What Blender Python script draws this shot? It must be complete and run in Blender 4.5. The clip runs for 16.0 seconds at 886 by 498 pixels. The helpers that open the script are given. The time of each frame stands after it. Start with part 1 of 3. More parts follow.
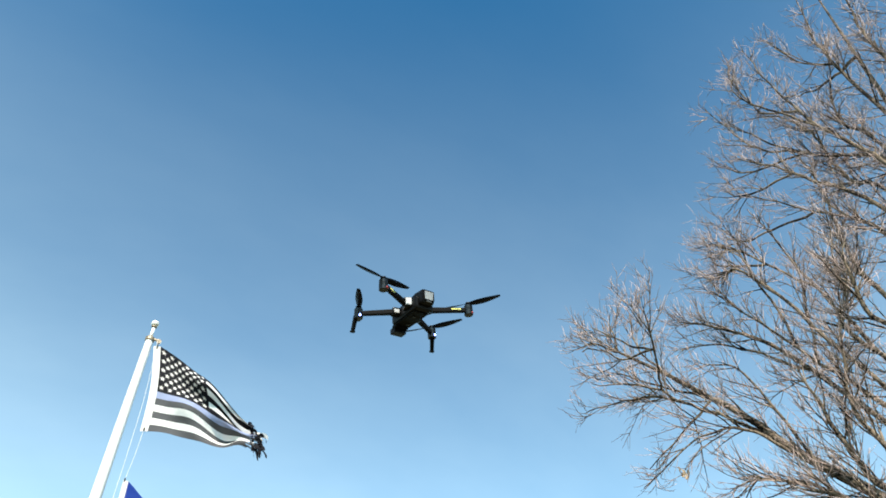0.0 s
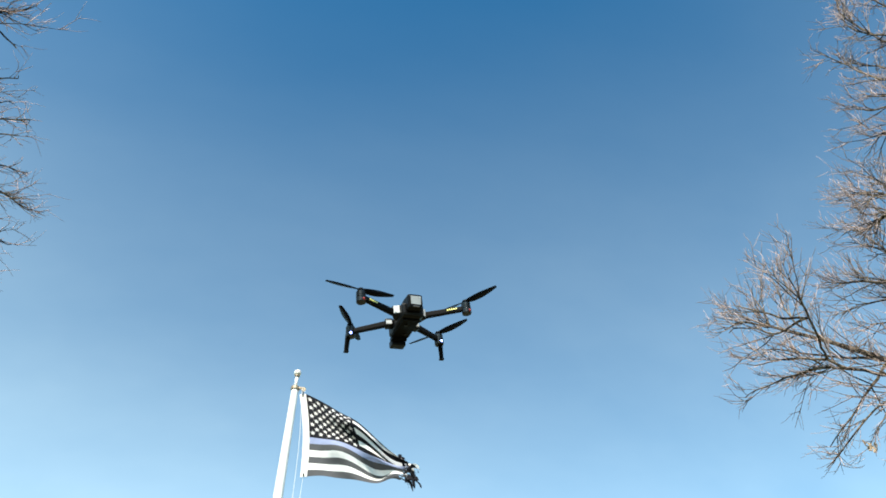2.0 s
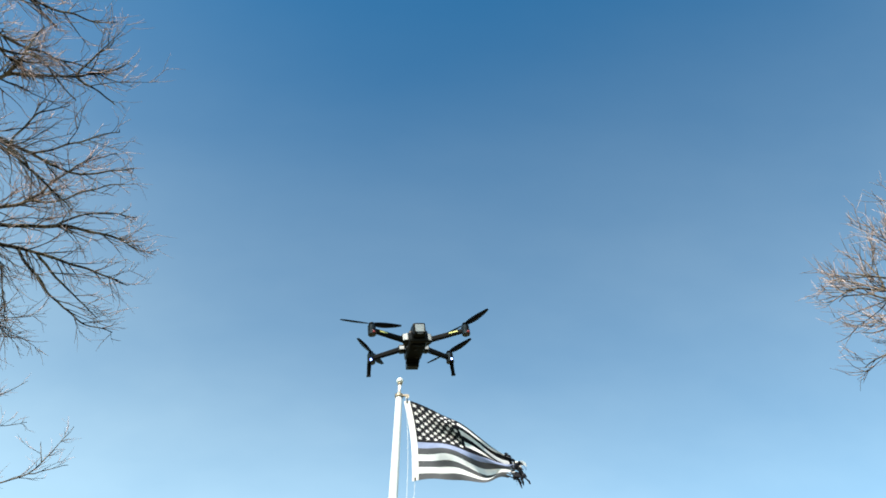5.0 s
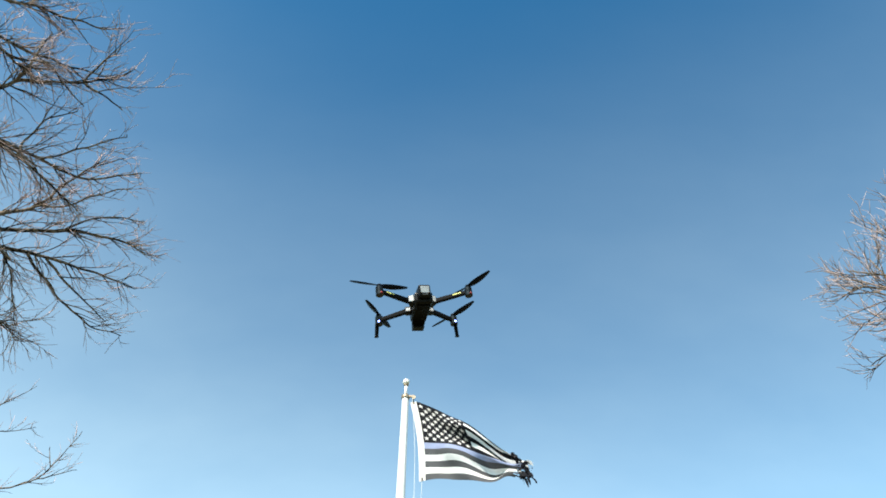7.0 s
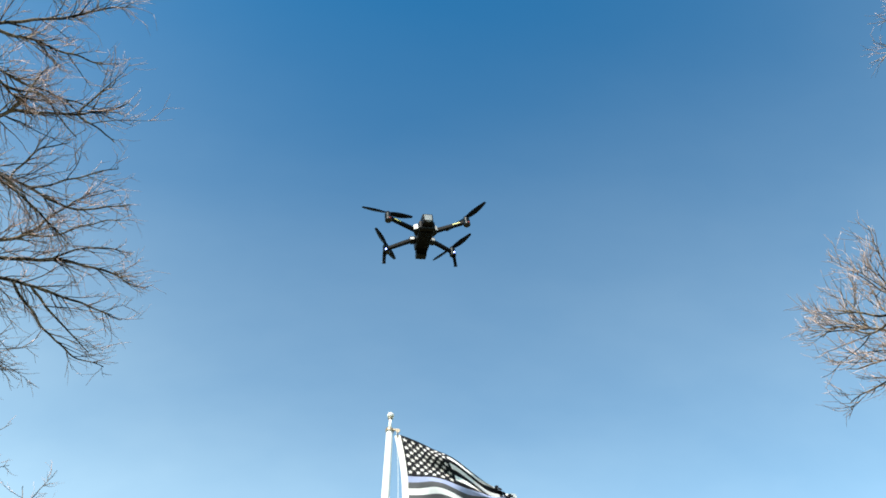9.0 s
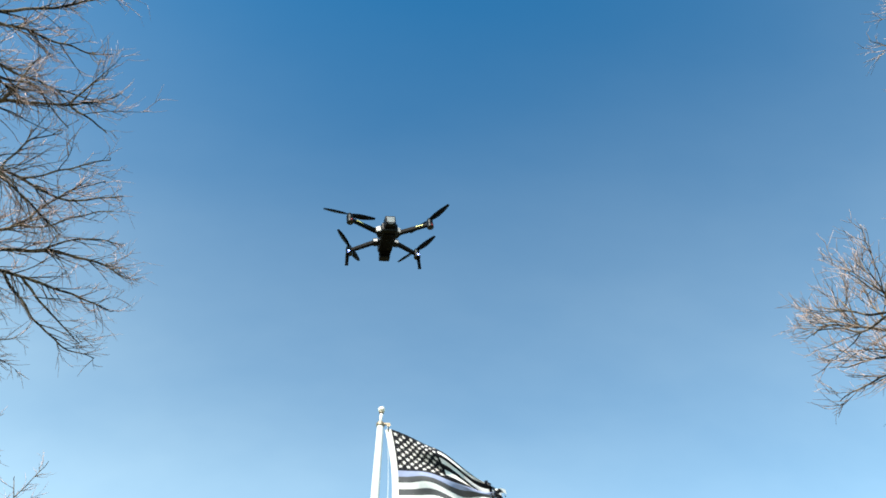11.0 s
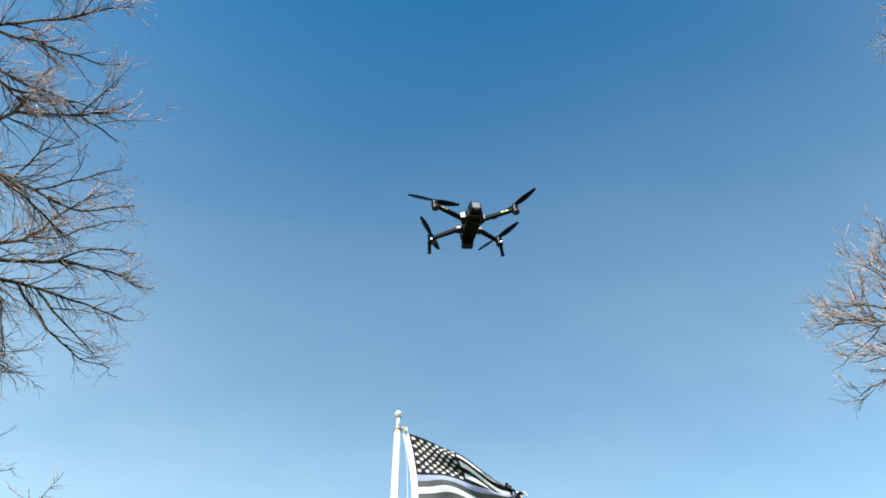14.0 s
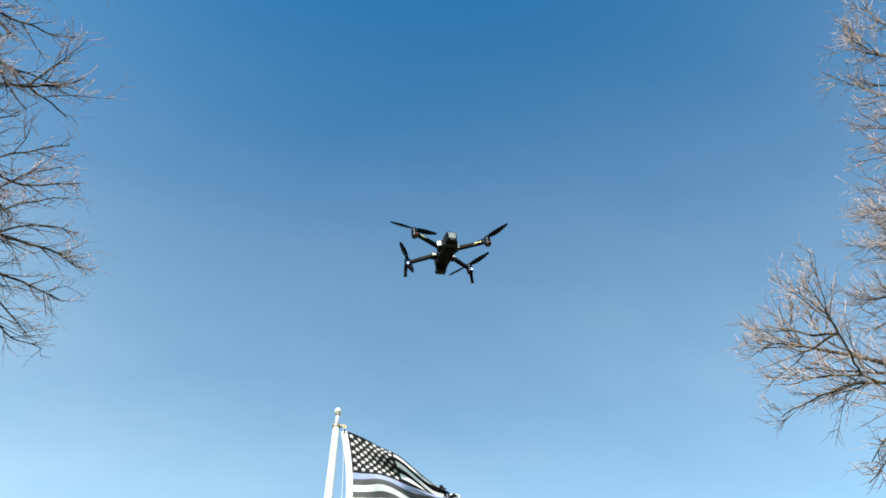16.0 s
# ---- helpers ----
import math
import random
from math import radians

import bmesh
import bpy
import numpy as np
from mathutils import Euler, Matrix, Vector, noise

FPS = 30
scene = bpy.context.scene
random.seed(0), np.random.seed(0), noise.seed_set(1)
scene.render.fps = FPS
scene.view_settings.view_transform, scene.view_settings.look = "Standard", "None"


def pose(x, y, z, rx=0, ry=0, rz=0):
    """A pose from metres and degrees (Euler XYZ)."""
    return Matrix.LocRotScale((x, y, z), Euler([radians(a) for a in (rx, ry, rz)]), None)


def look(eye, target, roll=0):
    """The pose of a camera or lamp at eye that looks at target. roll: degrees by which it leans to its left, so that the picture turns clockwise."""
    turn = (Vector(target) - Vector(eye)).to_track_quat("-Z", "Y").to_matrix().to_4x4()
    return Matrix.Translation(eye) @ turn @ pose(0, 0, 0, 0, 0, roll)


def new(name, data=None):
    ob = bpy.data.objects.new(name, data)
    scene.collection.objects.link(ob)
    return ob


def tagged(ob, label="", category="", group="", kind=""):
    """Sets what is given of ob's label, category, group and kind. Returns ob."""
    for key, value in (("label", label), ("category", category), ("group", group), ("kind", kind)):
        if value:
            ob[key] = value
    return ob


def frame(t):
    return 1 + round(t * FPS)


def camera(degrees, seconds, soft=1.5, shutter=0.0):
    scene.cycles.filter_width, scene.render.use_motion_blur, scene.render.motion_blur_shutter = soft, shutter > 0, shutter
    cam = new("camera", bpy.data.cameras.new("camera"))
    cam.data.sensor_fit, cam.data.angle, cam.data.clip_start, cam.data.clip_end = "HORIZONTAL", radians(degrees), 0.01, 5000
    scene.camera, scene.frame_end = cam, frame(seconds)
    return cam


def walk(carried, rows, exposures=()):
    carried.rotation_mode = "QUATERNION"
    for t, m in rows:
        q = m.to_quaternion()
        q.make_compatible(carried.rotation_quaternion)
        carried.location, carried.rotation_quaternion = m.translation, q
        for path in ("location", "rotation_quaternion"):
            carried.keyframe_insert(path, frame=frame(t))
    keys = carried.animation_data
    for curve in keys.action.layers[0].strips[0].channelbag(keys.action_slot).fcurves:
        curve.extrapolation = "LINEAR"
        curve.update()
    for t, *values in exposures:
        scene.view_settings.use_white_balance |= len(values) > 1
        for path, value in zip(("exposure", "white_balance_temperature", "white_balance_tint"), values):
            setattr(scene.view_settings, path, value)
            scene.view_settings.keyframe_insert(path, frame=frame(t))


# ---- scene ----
# ---------------------------------------------------------------- camera
cam = camera(63.6, 16.0, soft=1.75)
PATH = [
    (0, -0.069, -0.324, 2.130, 132.04, -0.61, -27.06),
    (0.5, 0.007, -0.341, 2.151, 132.36, -0.05, -23.29),
    (1, 0.118, -0.289, 2.175, 132.30, 0.49, -19.77),
    (1.5, 0.181, -0.310, 2.171, 132.69, 0.61, -16.20),
    (2, 0.187, -0.319, 2.174, 133.23, 0.24, -12.40),
    (2.5, 0.218, -0.367, 2.179, 133.50, 0.22, -11.44),
    (3, 0.276, -0.507, 2.107, 133.20, -0.18, -10.13),
    (3.5, 0.297, -0.451, 2.144, 133.09, -0.35, -7.28),
    (4, 0.317, -0.518, 2.105, 133.01, -0.41, -4.35),
    (4.5, 0.332, -0.517, 2.094, 133.06, -0.46, -3.18),
    (7, 0.339, -0.516, 1.988, 133.53, -0.45, -2.05),
    (7.5, 0.359, -0.430, 1.804, 134.70, -0.33, -2.03),
    (8, 0.388, -0.380, 1.662, 136.16, -0.33, -1.87),
    (8.5, 0.358, -0.407, 1.681, 137.17, -0.26, -2.50),
    (9, 0.308, -0.468, 1.692, 137.27, -0.06, -3.43),
    (11.5, 0.389, -0.478, 1.731, 136.64, -0.23, -4.03),
    (12, 0.381, -0.476, 1.746, 136.58, -0.29, -3.33),
    (12.5, 0.360, -0.481, 1.729, 136.78, -0.32, -2.78),
    (13, 0.315, -0.425, 1.729, 136.93, -0.07, -2.21),
    (13.5, 0.251, -0.406, 1.724, 137.12, 0.12, -2.45),
    (14, 0.211, -0.406, 1.725, 137.13, 0.35, -2.89),
    (14.5, 0.176, -0.429, 1.730, 137.06, 0.42, -3.65),
    (15, 0.128, -0.460, 1.713, 137.11, 0.68, -5.12),
    (15.5, 0.117, -0.471, 1.718, 137.07, 0.80, -7.49),
    (16, 0.137, -0.523, 1.679, 137.03, 0.74, -8.65),
]
EXPOSURES = [(0.0, 1.14), (2.0, 1.12), (3.0, 1.08), (4.5, 1.07), (7.0, 1.12), (8.0, 1.21), (16.0, 1.25)]
walk(cam, [(t, pose(x, y, z, rx, ry, rz)) for t, x, y, z, rx, ry, rz in PATH], EXPOSURES)

# ---------------------------------------------------------------- daylight
SUN_AZIMUTH, SUN_HEIGHT = -150.0, 47.0   # degrees from +y towards +x, degrees over the horizon
world = bpy.data.worlds.new("winter_sky")
scene.world = world
world.use_nodes = True
wn, wl = world.node_tree.nodes, world.node_tree.links
sky = wn.new("ShaderNodeTexSky")
sky.sky_type, sky.sun_disc = "NISHITA", False
sky.sun_elevation, sky.sun_rotation = radians(SUN_HEIGHT), radians(SUN_AZIMUTH)
sky.altitude, sky.air_density, sky.dust_density, sky.ozone_density = 200.0, 1.0, 1.0, 1.0


def sky_node(kind, operation, *values):
    """A math node of the sky; values are sockets or numbers."""
    node = wn.new(kind)
    node.operation = operation
    for k, v in enumerate(values):
        if hasattr(v, "node"):
            wl.new(v, node.inputs[k])
        else:
            node.inputs[k].default_value = v
    return node.outputs["Value"] if kind == "ShaderNodeMath" or operation == "DOT_PRODUCT" else node.outputs["Vector"]


# clear, deep blue air, with a pale haze that thickens towards the horizon and towards the sun's side
way = wn.new("ShaderNodeTexCoord").outputs["Generated"]
split = wn.new("ShaderNodeSeparateXYZ")
wl.new(way, split.inputs[0])
low = sky_node("ShaderNodeMath", "POWER", sky_node("ShaderNodeMath", "SUBTRACT", 1.0, sky_node("ShaderNodeMath", "MAXIMUM", split.outputs["Z"], 0.0)), 1.62)
sunward = sky_node("ShaderNodeVectorMath", "DOT_PRODUCT", way, (math.sin(radians(SUN_AZIMUTH)), math.cos(radians(SUN_AZIMUTH)), 0.0))
side = sky_node("ShaderNodeMath", "MAXIMUM", sky_node("ShaderNodeMath", "MULTIPLY_ADD", sunward, 0.40, 1.13), 0.3)
wisp = wn.new("ShaderNodeTexNoise")
wisp.inputs["Scale"].default_value, wisp.inputs["Detail"].default_value, wisp.inputs["Roughness"].default_value = 2.6, 5, 0.55
drift = wn.new("ShaderNodeMapping")
drift.inputs["Rotation"].default_value, drift.inputs["Scale"].default_value = (0.3, 0.5, 0.4), (0.6, 1.5, 1.3)
wl.new(way, drift.inputs["Vector"])
wl.new(drift.outputs["Vector"], wisp.inputs["Vector"])
veil = sky_node("ShaderNodeMath", "MULTIPLY_ADD", wisp.outputs["Fac"], 0.8, 0.60)
haze = sky_node("ShaderNodeMath", "MULTIPLY", sky_node("ShaderNodeMath", "MULTIPLY", sky_node("ShaderNodeMath", "MULTIPLY", low, side), veil), 5.65)
air = sky_node("ShaderNodeVectorMath", "MULTIPLY", sky.outputs["Color"], (0.052, 0.605, 0.84))
pale = wn.new("ShaderNodeVectorMath")
pale.operation = "SCALE"
pale.inputs[0].default_value = (0.93, 1.0, 0.775)
wl.new(haze, pale.inputs["Scale"])
wl.new(sky_node("ShaderNodeVectorMath", "ADD", air, pale.outputs["Vector"]), wn["Background"].inputs["Color"])
wn["Background"].inputs["Strength"].default_value = 0.095

sun_data = bpy.data.lights.new("sun", "SUN")
sun_data.energy, sun_data.angle, sun_data.color = 5.0, radians(0.53), (1.0, 0.93, 0.82)
sun = new("sun", sun_data)
ca, sa = math.cos(radians(SUN_HEIGHT)), math.sin(radians(SUN_HEIGHT))
to_sun = Vector((math.sin(radians(SUN_AZIMUTH)) * ca, math.cos(radians(SUN_AZIMUTH)) * ca, sa))
sun.matrix_world = look(to_sun * 60, (0, 0, 0))


# ---------------------------------------------------------------- materials
def material(name, colour, rough=0.6, metal=0.0, second=None, scale=20.0, detail_scale=None, bump=0.0, spec=0.5, coat=0.0, each=0.0, edge=0.14):
    """A principled surface with two scales of variation between two colours, and fine relief."""
    m = bpy.data.materials.new(name)
    m.use_nodes = True
    n, l = m.node_tree.nodes, m.node_tree.links
    b = n["Principled BSDF"]
    b.inputs["Roughness"].default_value, b.inputs["Metallic"].default_value = rough, metal
    b.inputs["Specular IOR Level"].default_value = spec
    b.inputs["Coat Weight"].default_value = coat
    co = n.new("ShaderNodeTexCoord")
    big, small = n.new("ShaderNodeTexNoise"), n.new("ShaderNodeTexNoise")
    big.inputs["Scale"].default_value, small.inputs["Scale"].default_value = scale, detail_scale or scale * 9
    big.inputs["Detail"].default_value = small.inputs["Detail"].default_value = 4
    for tex in (big, small):
        l.new(co.outputs["Object"], tex.inputs["Vector"])
    add = n.new("ShaderNodeMath")
    add.operation = "MULTIPLY_ADD"
    add.inputs[1].default_value = 0.5
    half = n.new("ShaderNodeMath")
    half.operation = "MULTIPLY"
    half.inputs[1].default_value = 0.5
    l.new(small.outputs["Fac"], half.inputs[0])
    l.new(big.outputs["Fac"], add.inputs[0])
    l.new(half.outputs[0], add.inputs[2])
    ramp = n.new("ShaderNodeValToRGB")
    ramp.color_ramp.elements[0].position, ramp.color_ramp.elements[1].position = 0.5 - edge, 0.5 + edge
    second = second or tuple(c * 0.8 for c in colour)
    ramp.color_ramp.elements[0].color, ramp.color_ramp.elements[1].color = (*second, 1), (*colour, 1)
    l.new(add.outputs[0], ramp.inputs["Fac"])
    tone = ramp.outputs["Color"]
    if each:
        # every piece of the mesh has a tone of its own
        piece, lo = n.new("ShaderNodeNewGeometry"), n.new("ShaderNodeMapRange")
        lo.inputs["To Min"].default_value, lo.inputs["To Max"].default_value = 1.0 - each, 1.0
        few = n.new("ShaderNodeMath")
        few.operation = "POWER"
        few.inputs[1].default_value = 1.7
        l.new(piece.outputs["Random Per Island"], few.inputs[0])
        l.new(few.outputs[0], lo.inputs["Value"])
        mul = n.new("ShaderNodeVectorMath")
        mul.operation = "SCALE"
        l.new(tone, mul.inputs[0])
        l.new(lo.outputs["Result"], mul.inputs["Scale"])
        tone = mul.outputs["Vector"]
    l.new(tone, b.inputs["Base Color"])
    if bump:
        bp = n.new("ShaderNodeBump")
        bp.inputs["Strength"].default_value, bp.inputs["Distance"].default_value = bump, 0.004
        l.new(small.outputs["Fac"], bp.inputs["Height"])
        l.new(bp.outputs["Normal"], b.inputs["Normal"])
    return m


def cloth(name, colour, through_light=0.4):
    """Thin woven nylon that lets part of the light through."""
    m = bpy.data.materials.new(name)
    m.use_nodes = True
    n, l = m.node_tree.nodes, m.node_tree.links
    b = n["Principled BSDF"]
    b.inputs["Roughness"].default_value = 0.75
    b.inputs["Specular IOR Level"].default_value = 0.10
    co, tex = n.new("ShaderNodeTexCoord"), n.new("ShaderNodeTexNoise")
    tex.inputs["Scale"].default_value, tex.inputs["Detail"].default_value = 6.0, 6
    l.new(co.outputs["Object"], tex.inputs["Vector"])
    ramp = n.new("ShaderNodeValToRGB")
    ramp.color_ramp.elements[0].position, ramp.color_ramp.elements[1].position = 0.3, 0.65
    ramp.color_ramp.elements[0].color = (*[c * 0.86 for c in colour], 1)
    ramp.color_ramp.elements[1].color = (*colour, 1)
    l.new(tex.outputs["Fac"], ramp.inputs["Fac"])
    l.new(ramp.outputs["Color"], b.inputs["Base Color"])
    wave = n.new("ShaderNodeTexNoise")
    wave.inputs["Scale"].default_value = 90
    l.new(co.outputs["Object"], wave.inputs["Vector"])
    bp = n.new("ShaderNodeBump")
    bp.inputs["Strength"].default_value, bp.inputs["Distance"].default_value = 0.25, 0.003
    l.new(wave.outputs["Fac"], bp.inputs["Height"])
    l.new(bp.outputs["Normal"], b.inputs["Normal"])
    tr, mix = n.new("ShaderNodeBsdfTranslucent"), n.new("ShaderNodeMixShader")
    l.new(ramp.outputs["Color"], tr.inputs["Color"])
    mix.inputs[0].default_value = through_light
    l.new(b.outputs[0], mix.inputs[1])
    l.new(tr.outputs[0], mix.inputs[2])
    l.new(mix.outputs[0], n["Material Output"].inputs["Surface"])
    return m


def glow(name, colour, strength):
    m = bpy.data.materials.new(name)
    m.use_nodes = True
    b = m.node_tree.nodes["Principled BSDF"]
    b.inputs["Base Color"].default_value = (*colour, 1)
    b.inputs["Emission Color"].default_value = (*colour, 1)
    b.inputs["Emission Strength"].default_value = strength
    return m


# near-black patches and darkened pieces paint in the limbs' deep shade
BARK = material("bark", (0.36, 0.275, 0.20), 0.9, second=(0.022, 0.017, 0.014), scale=2.2, detail_scale=22, bump=0.9, spec=0.1, each=0.9, edge=0.05)
TWIG = material("twig_bark", (0.70, 0.535, 0.48), 0.6, second=(0.32, 0.225, 0.19), scale=2, detail_scale=30, spec=0.25, each=0.78)
RED_TWIG = material("reddish_twig_bark", (0.78, 0.56, 0.52), 0.6, second=(0.38, 0.25, 0.22), scale=2, detail_scale=30, spec=0.25, each=0.7)
DRY_LEAF = cloth("dry_leaf", (0.44, 0.33, 0.23), 0.3)
WHITE_PAINT = material("white_pole_paint", (0.66, 0.66, 0.655), 0.35, second=(0.56, 0.555, 0.54), scale=1.2, detail_scale=40, spec=0.5)
BALL = material("pale_gold_ball", (0.72, 0.70, 0.66), 0.30, metal=0.3, second=(0.62, 0.58, 0.52), scale=8)
BRASS = material("dull_brass", (0.34, 0.27, 0.19), 0.45, metal=0.6, second=(0.20, 0.15, 0.10), scale=30)
ROPE = material("white_rope", (0.75, 0.74, 0.70), 0.85, second=(0.6, 0.58, 0.53), scale=60, bump=0.4)
F_WHITE = cloth("white_nylon", (0.90, 0.865, 0.835), 0.45)
F_BLACK = cloth("black_nylon", (0.007, 0.007, 0.010), 0.12)
# black nylon whose sunlit sheen is put into the colour as grey
F_SHEEN = cloth("black_nylon_painted_sheen", (0.085, 0.085, 0.09), 0.3)
F_BLUE = cloth("blue_nylon", (0.34, 0.38, 0.56), 0.45)
F_DEEP = cloth("deep_blue_nylon", (0.025, 0.06, 0.32), 0.45)
SHELL = material("black_shell", (0.005, 0.0045, 0.0045), 0.34, second=(0.003, 0.003, 0.003), scale=30, detail_scale=400, bump=0.08, spec=0.10)
MATT = material("matt_black_plastic", (0.004, 0.004, 0.004), 0.55, second=(0.0025, 0.0025, 0.0025), scale=40, detail_scale=500, bump=0.12, spec=0.05)
ARM = material("satin_dark_grey", (0.006, 0.0055, 0.0055), 0.6, second=(0.0035, 0.0035, 0.0035), scale=40, spec=0.05)
# grey plastic, its colour lightened to stand in for sun on the caps
SUNLIT_GREY = material("sunlit_grey_plastic", (0.42, 0.42, 0.42), 0.35, second=(0.34, 0.34, 0.34), scale=40)
WINDOW = material("grey_window", (0.30, 0.30, 0.30), 0.18, second=(0.20, 0.20, 0.20), scale=40, coat=0.5)
GLOSS = material("smoked_gloss", (0.05, 0.05, 0.05), 0.08, second=(0.04, 0.04, 0.04), scale=40, coat=0.6)
STEEL = material("dark_motor_metal", (0.045, 0.044, 0.043), 0.28, metal=1.0, second=(0.03, 0.03, 0.03), scale=60)
BLADE = material("blade_plastic", (0.005, 0.007, 0.014), 0.5, second=(0.003, 0.004, 0.008), scale=40, spec=0.08)
LENS = material("lens_glass", (0.01, 0.012, 0.02), 0.05, scale=50, coat=1.0)
YELLOW = material("yellow_print", (0.66, 0.66, 0.30), 0.5, second=(0.62, 0.56, 0.05), scale=60)
RED_LED = glow("red_lamp", (0.22, 0.010, 0.008), 0.05)
BLUE_LED = glow("blue_lamp", (0.25, 0.35, 1.0), 4.0)
LAWN = material("winter_lawn", (0.085, 0.085, 0.04), 0.95, second=(0.12, 0.10, 0.055), scale=0.35, detail_scale=14, bump=0.8, spec=0.1)


# ---------------------------------------------------------------- builders
def part(name, bm, mat, parent=None, label="", smooth=False):
    """Links a bmesh as one mesh object under a thing or a part."""
    me = bpy.data.meshes.new(name)
    bm.to_mesh(me)
    bm.free()
    if smooth:
        me.polygons.foreach_set("use_smooth", [True] * len(me.polygons))
    me.materials.append(mat)
    ob = new(name, me)
    ob.parent = parent
    if label:
        ob["label"] = label
    return ob


def raw_part(name, verts, faces, mats, parent=None, label="", smooth=True, index=None):
    """The same from plain vertex and face lists."""
    me = bpy.data.meshes.new(name)
    me.from_pydata(verts, [], faces)
    for m in mats:
        me.materials.append(m)
    if index is not None:
        me.polygons.foreach_set("material_index", index)
    me.polygons.foreach_set("use_smooth", [smooth] * len(me.polygons))
    me.update()
    ob = new(name, me)
    ob.parent = parent
    if label:
        ob["label"] = label
    return ob


def box(sx, sy, sz, m=None, bevel=0.0, taper=None, seg=2):
    """A box of that size round the origin, its edges rounded; taper: scale of the +y end in x and z."""
    bm = bmesh.new()
    bmesh.ops.create_cube(bm, size=1)
    for v in bm.verts:
        k = (taper if taper and v.co.y > 0 else (1, 1))
        v.co = Vector((v.co.x * sx * k[0], v.co.y * sy, v.co.z * sz * k[1]))
    if bevel:
        bmesh.ops.bevel(bm, geom=bm.edges[:], offset=bevel, segments=seg, profile=0.6, affect="EDGES")
    if m is not None:
        bmesh.ops.transform(bm, matrix=m, verts=bm.verts)
    return bm


def turned(profile, m=None, n=24):
    """A turned body from (radius, height) pairs, closed at both ends."""
    bm = bmesh.new()
    rings = []
    for r, z in profile:
        rings.append([bm.verts.new((r * math.cos(2 * math.pi * k / n), r * math.sin(2 * math.pi * k / n), z)) for k in range(n)])
    for a, b in zip(rings, rings[1:]):
        for k in range(n):
            bm.faces.new((a[k], a[(k + 1) % n], b[(k + 1) % n], b[k]))
    bm.faces.new(rings[0][::-1])
    bm.faces.new(rings[-1])
    if m is not None:
        bmesh.ops.transform(bm, matrix=m, verts=bm.verts)
    return bm


def merge(*many):
    """Joins several bmeshes into one."""
    out = bmesh.new()
    for bm in many:
        me = bpy.data.meshes.new("tmp")
        bm.to_mesh(me)
        bm.free()
        out.from_mesh(me)
        bpy.data.meshes.remove(me)
    return out


def tube(verts, faces, path, radii, n):
    """Appends a tapered tube along a path to the lists; its end closes to a point."""
    start, count = len(verts), len(path)
    side = None
    for i, p in enumerate(path):
        d = (path[min(i + 1, count - 1)] - path[max(i - 1, 0)])
        d = d.normalized() if d.length > 1e-9 else Vector((0, 0, 1))
        if side is None:
            side = d.orthogonal().normalized()
        side = (side - d * side.dot(d))
        side = side.normalized() if side.length > 1e-6 else d.orthogonal().normalized()
        up = d.cross(side)
        for k in range(n):
            a = 2 * math.pi * k / n
            verts.append(p + (side * math.cos(a) + up * math.sin(a)) * radii[i])
    for i in range(count - 1):
        for k in range(n):
            a, b = start + i * n + k, start + i * n + (k + 1) % n
            faces.append((a, b, b + n, a + n))
    faces.append(tuple(start + (count - 1) * n + k for k in range(n)))
    faces.append(tuple(start + k for k in reversed(range(n))))


def spline(points, steps):
    """A smooth line through the points."""
    p = [Vector(q) for q in points]
    p = [p[0] * 2 - p[1], *p, p[-1] * 2 - p[-2]]
    out = []
    for i in range(1, len(p) - 2):
        for s in range(steps):
            t = s / steps
            a, b, c, d = p[i - 1:i + 3]
            out.append(0.5 * ((2 * b) + (c - a) * t + (2 * a - 5 * b + 4 * c - d) * t * t + (3 * b - a - 3 * c + d) * t ** 3))
    return out + [p[-2]]


# ---------------------------------------------------------------- ground
def build_ground():
    n, reach = 90, 1500.0
    verts, faces = [], []
    for j in range(n + 1):
        for i in range(n + 1):
            x, y = [math.copysign(abs(2 * k / n - 1) ** 3, 2 * k / n - 1) * reach for k in (i, j)]
            verts.append((x, y, 0.05 * noise.noise(Vector((x * 0.11, y * 0.11, 0)))))
    for j in range(n):
        for i in range(n):
            a = j * (n + 1) + i
            faces.append((a, a + 1, a + n + 2, a + n + 1))
    tagged(raw_part("ground", verts, faces, [LAWN]), "dormant winter lawn, dull green and straw brown", "ground", kind="structure")


build_ground()

# ---------------------------------------------------------------- flagpole
POLE = Vector((0.0, 11.0, 0.0))
TOP = 9.13


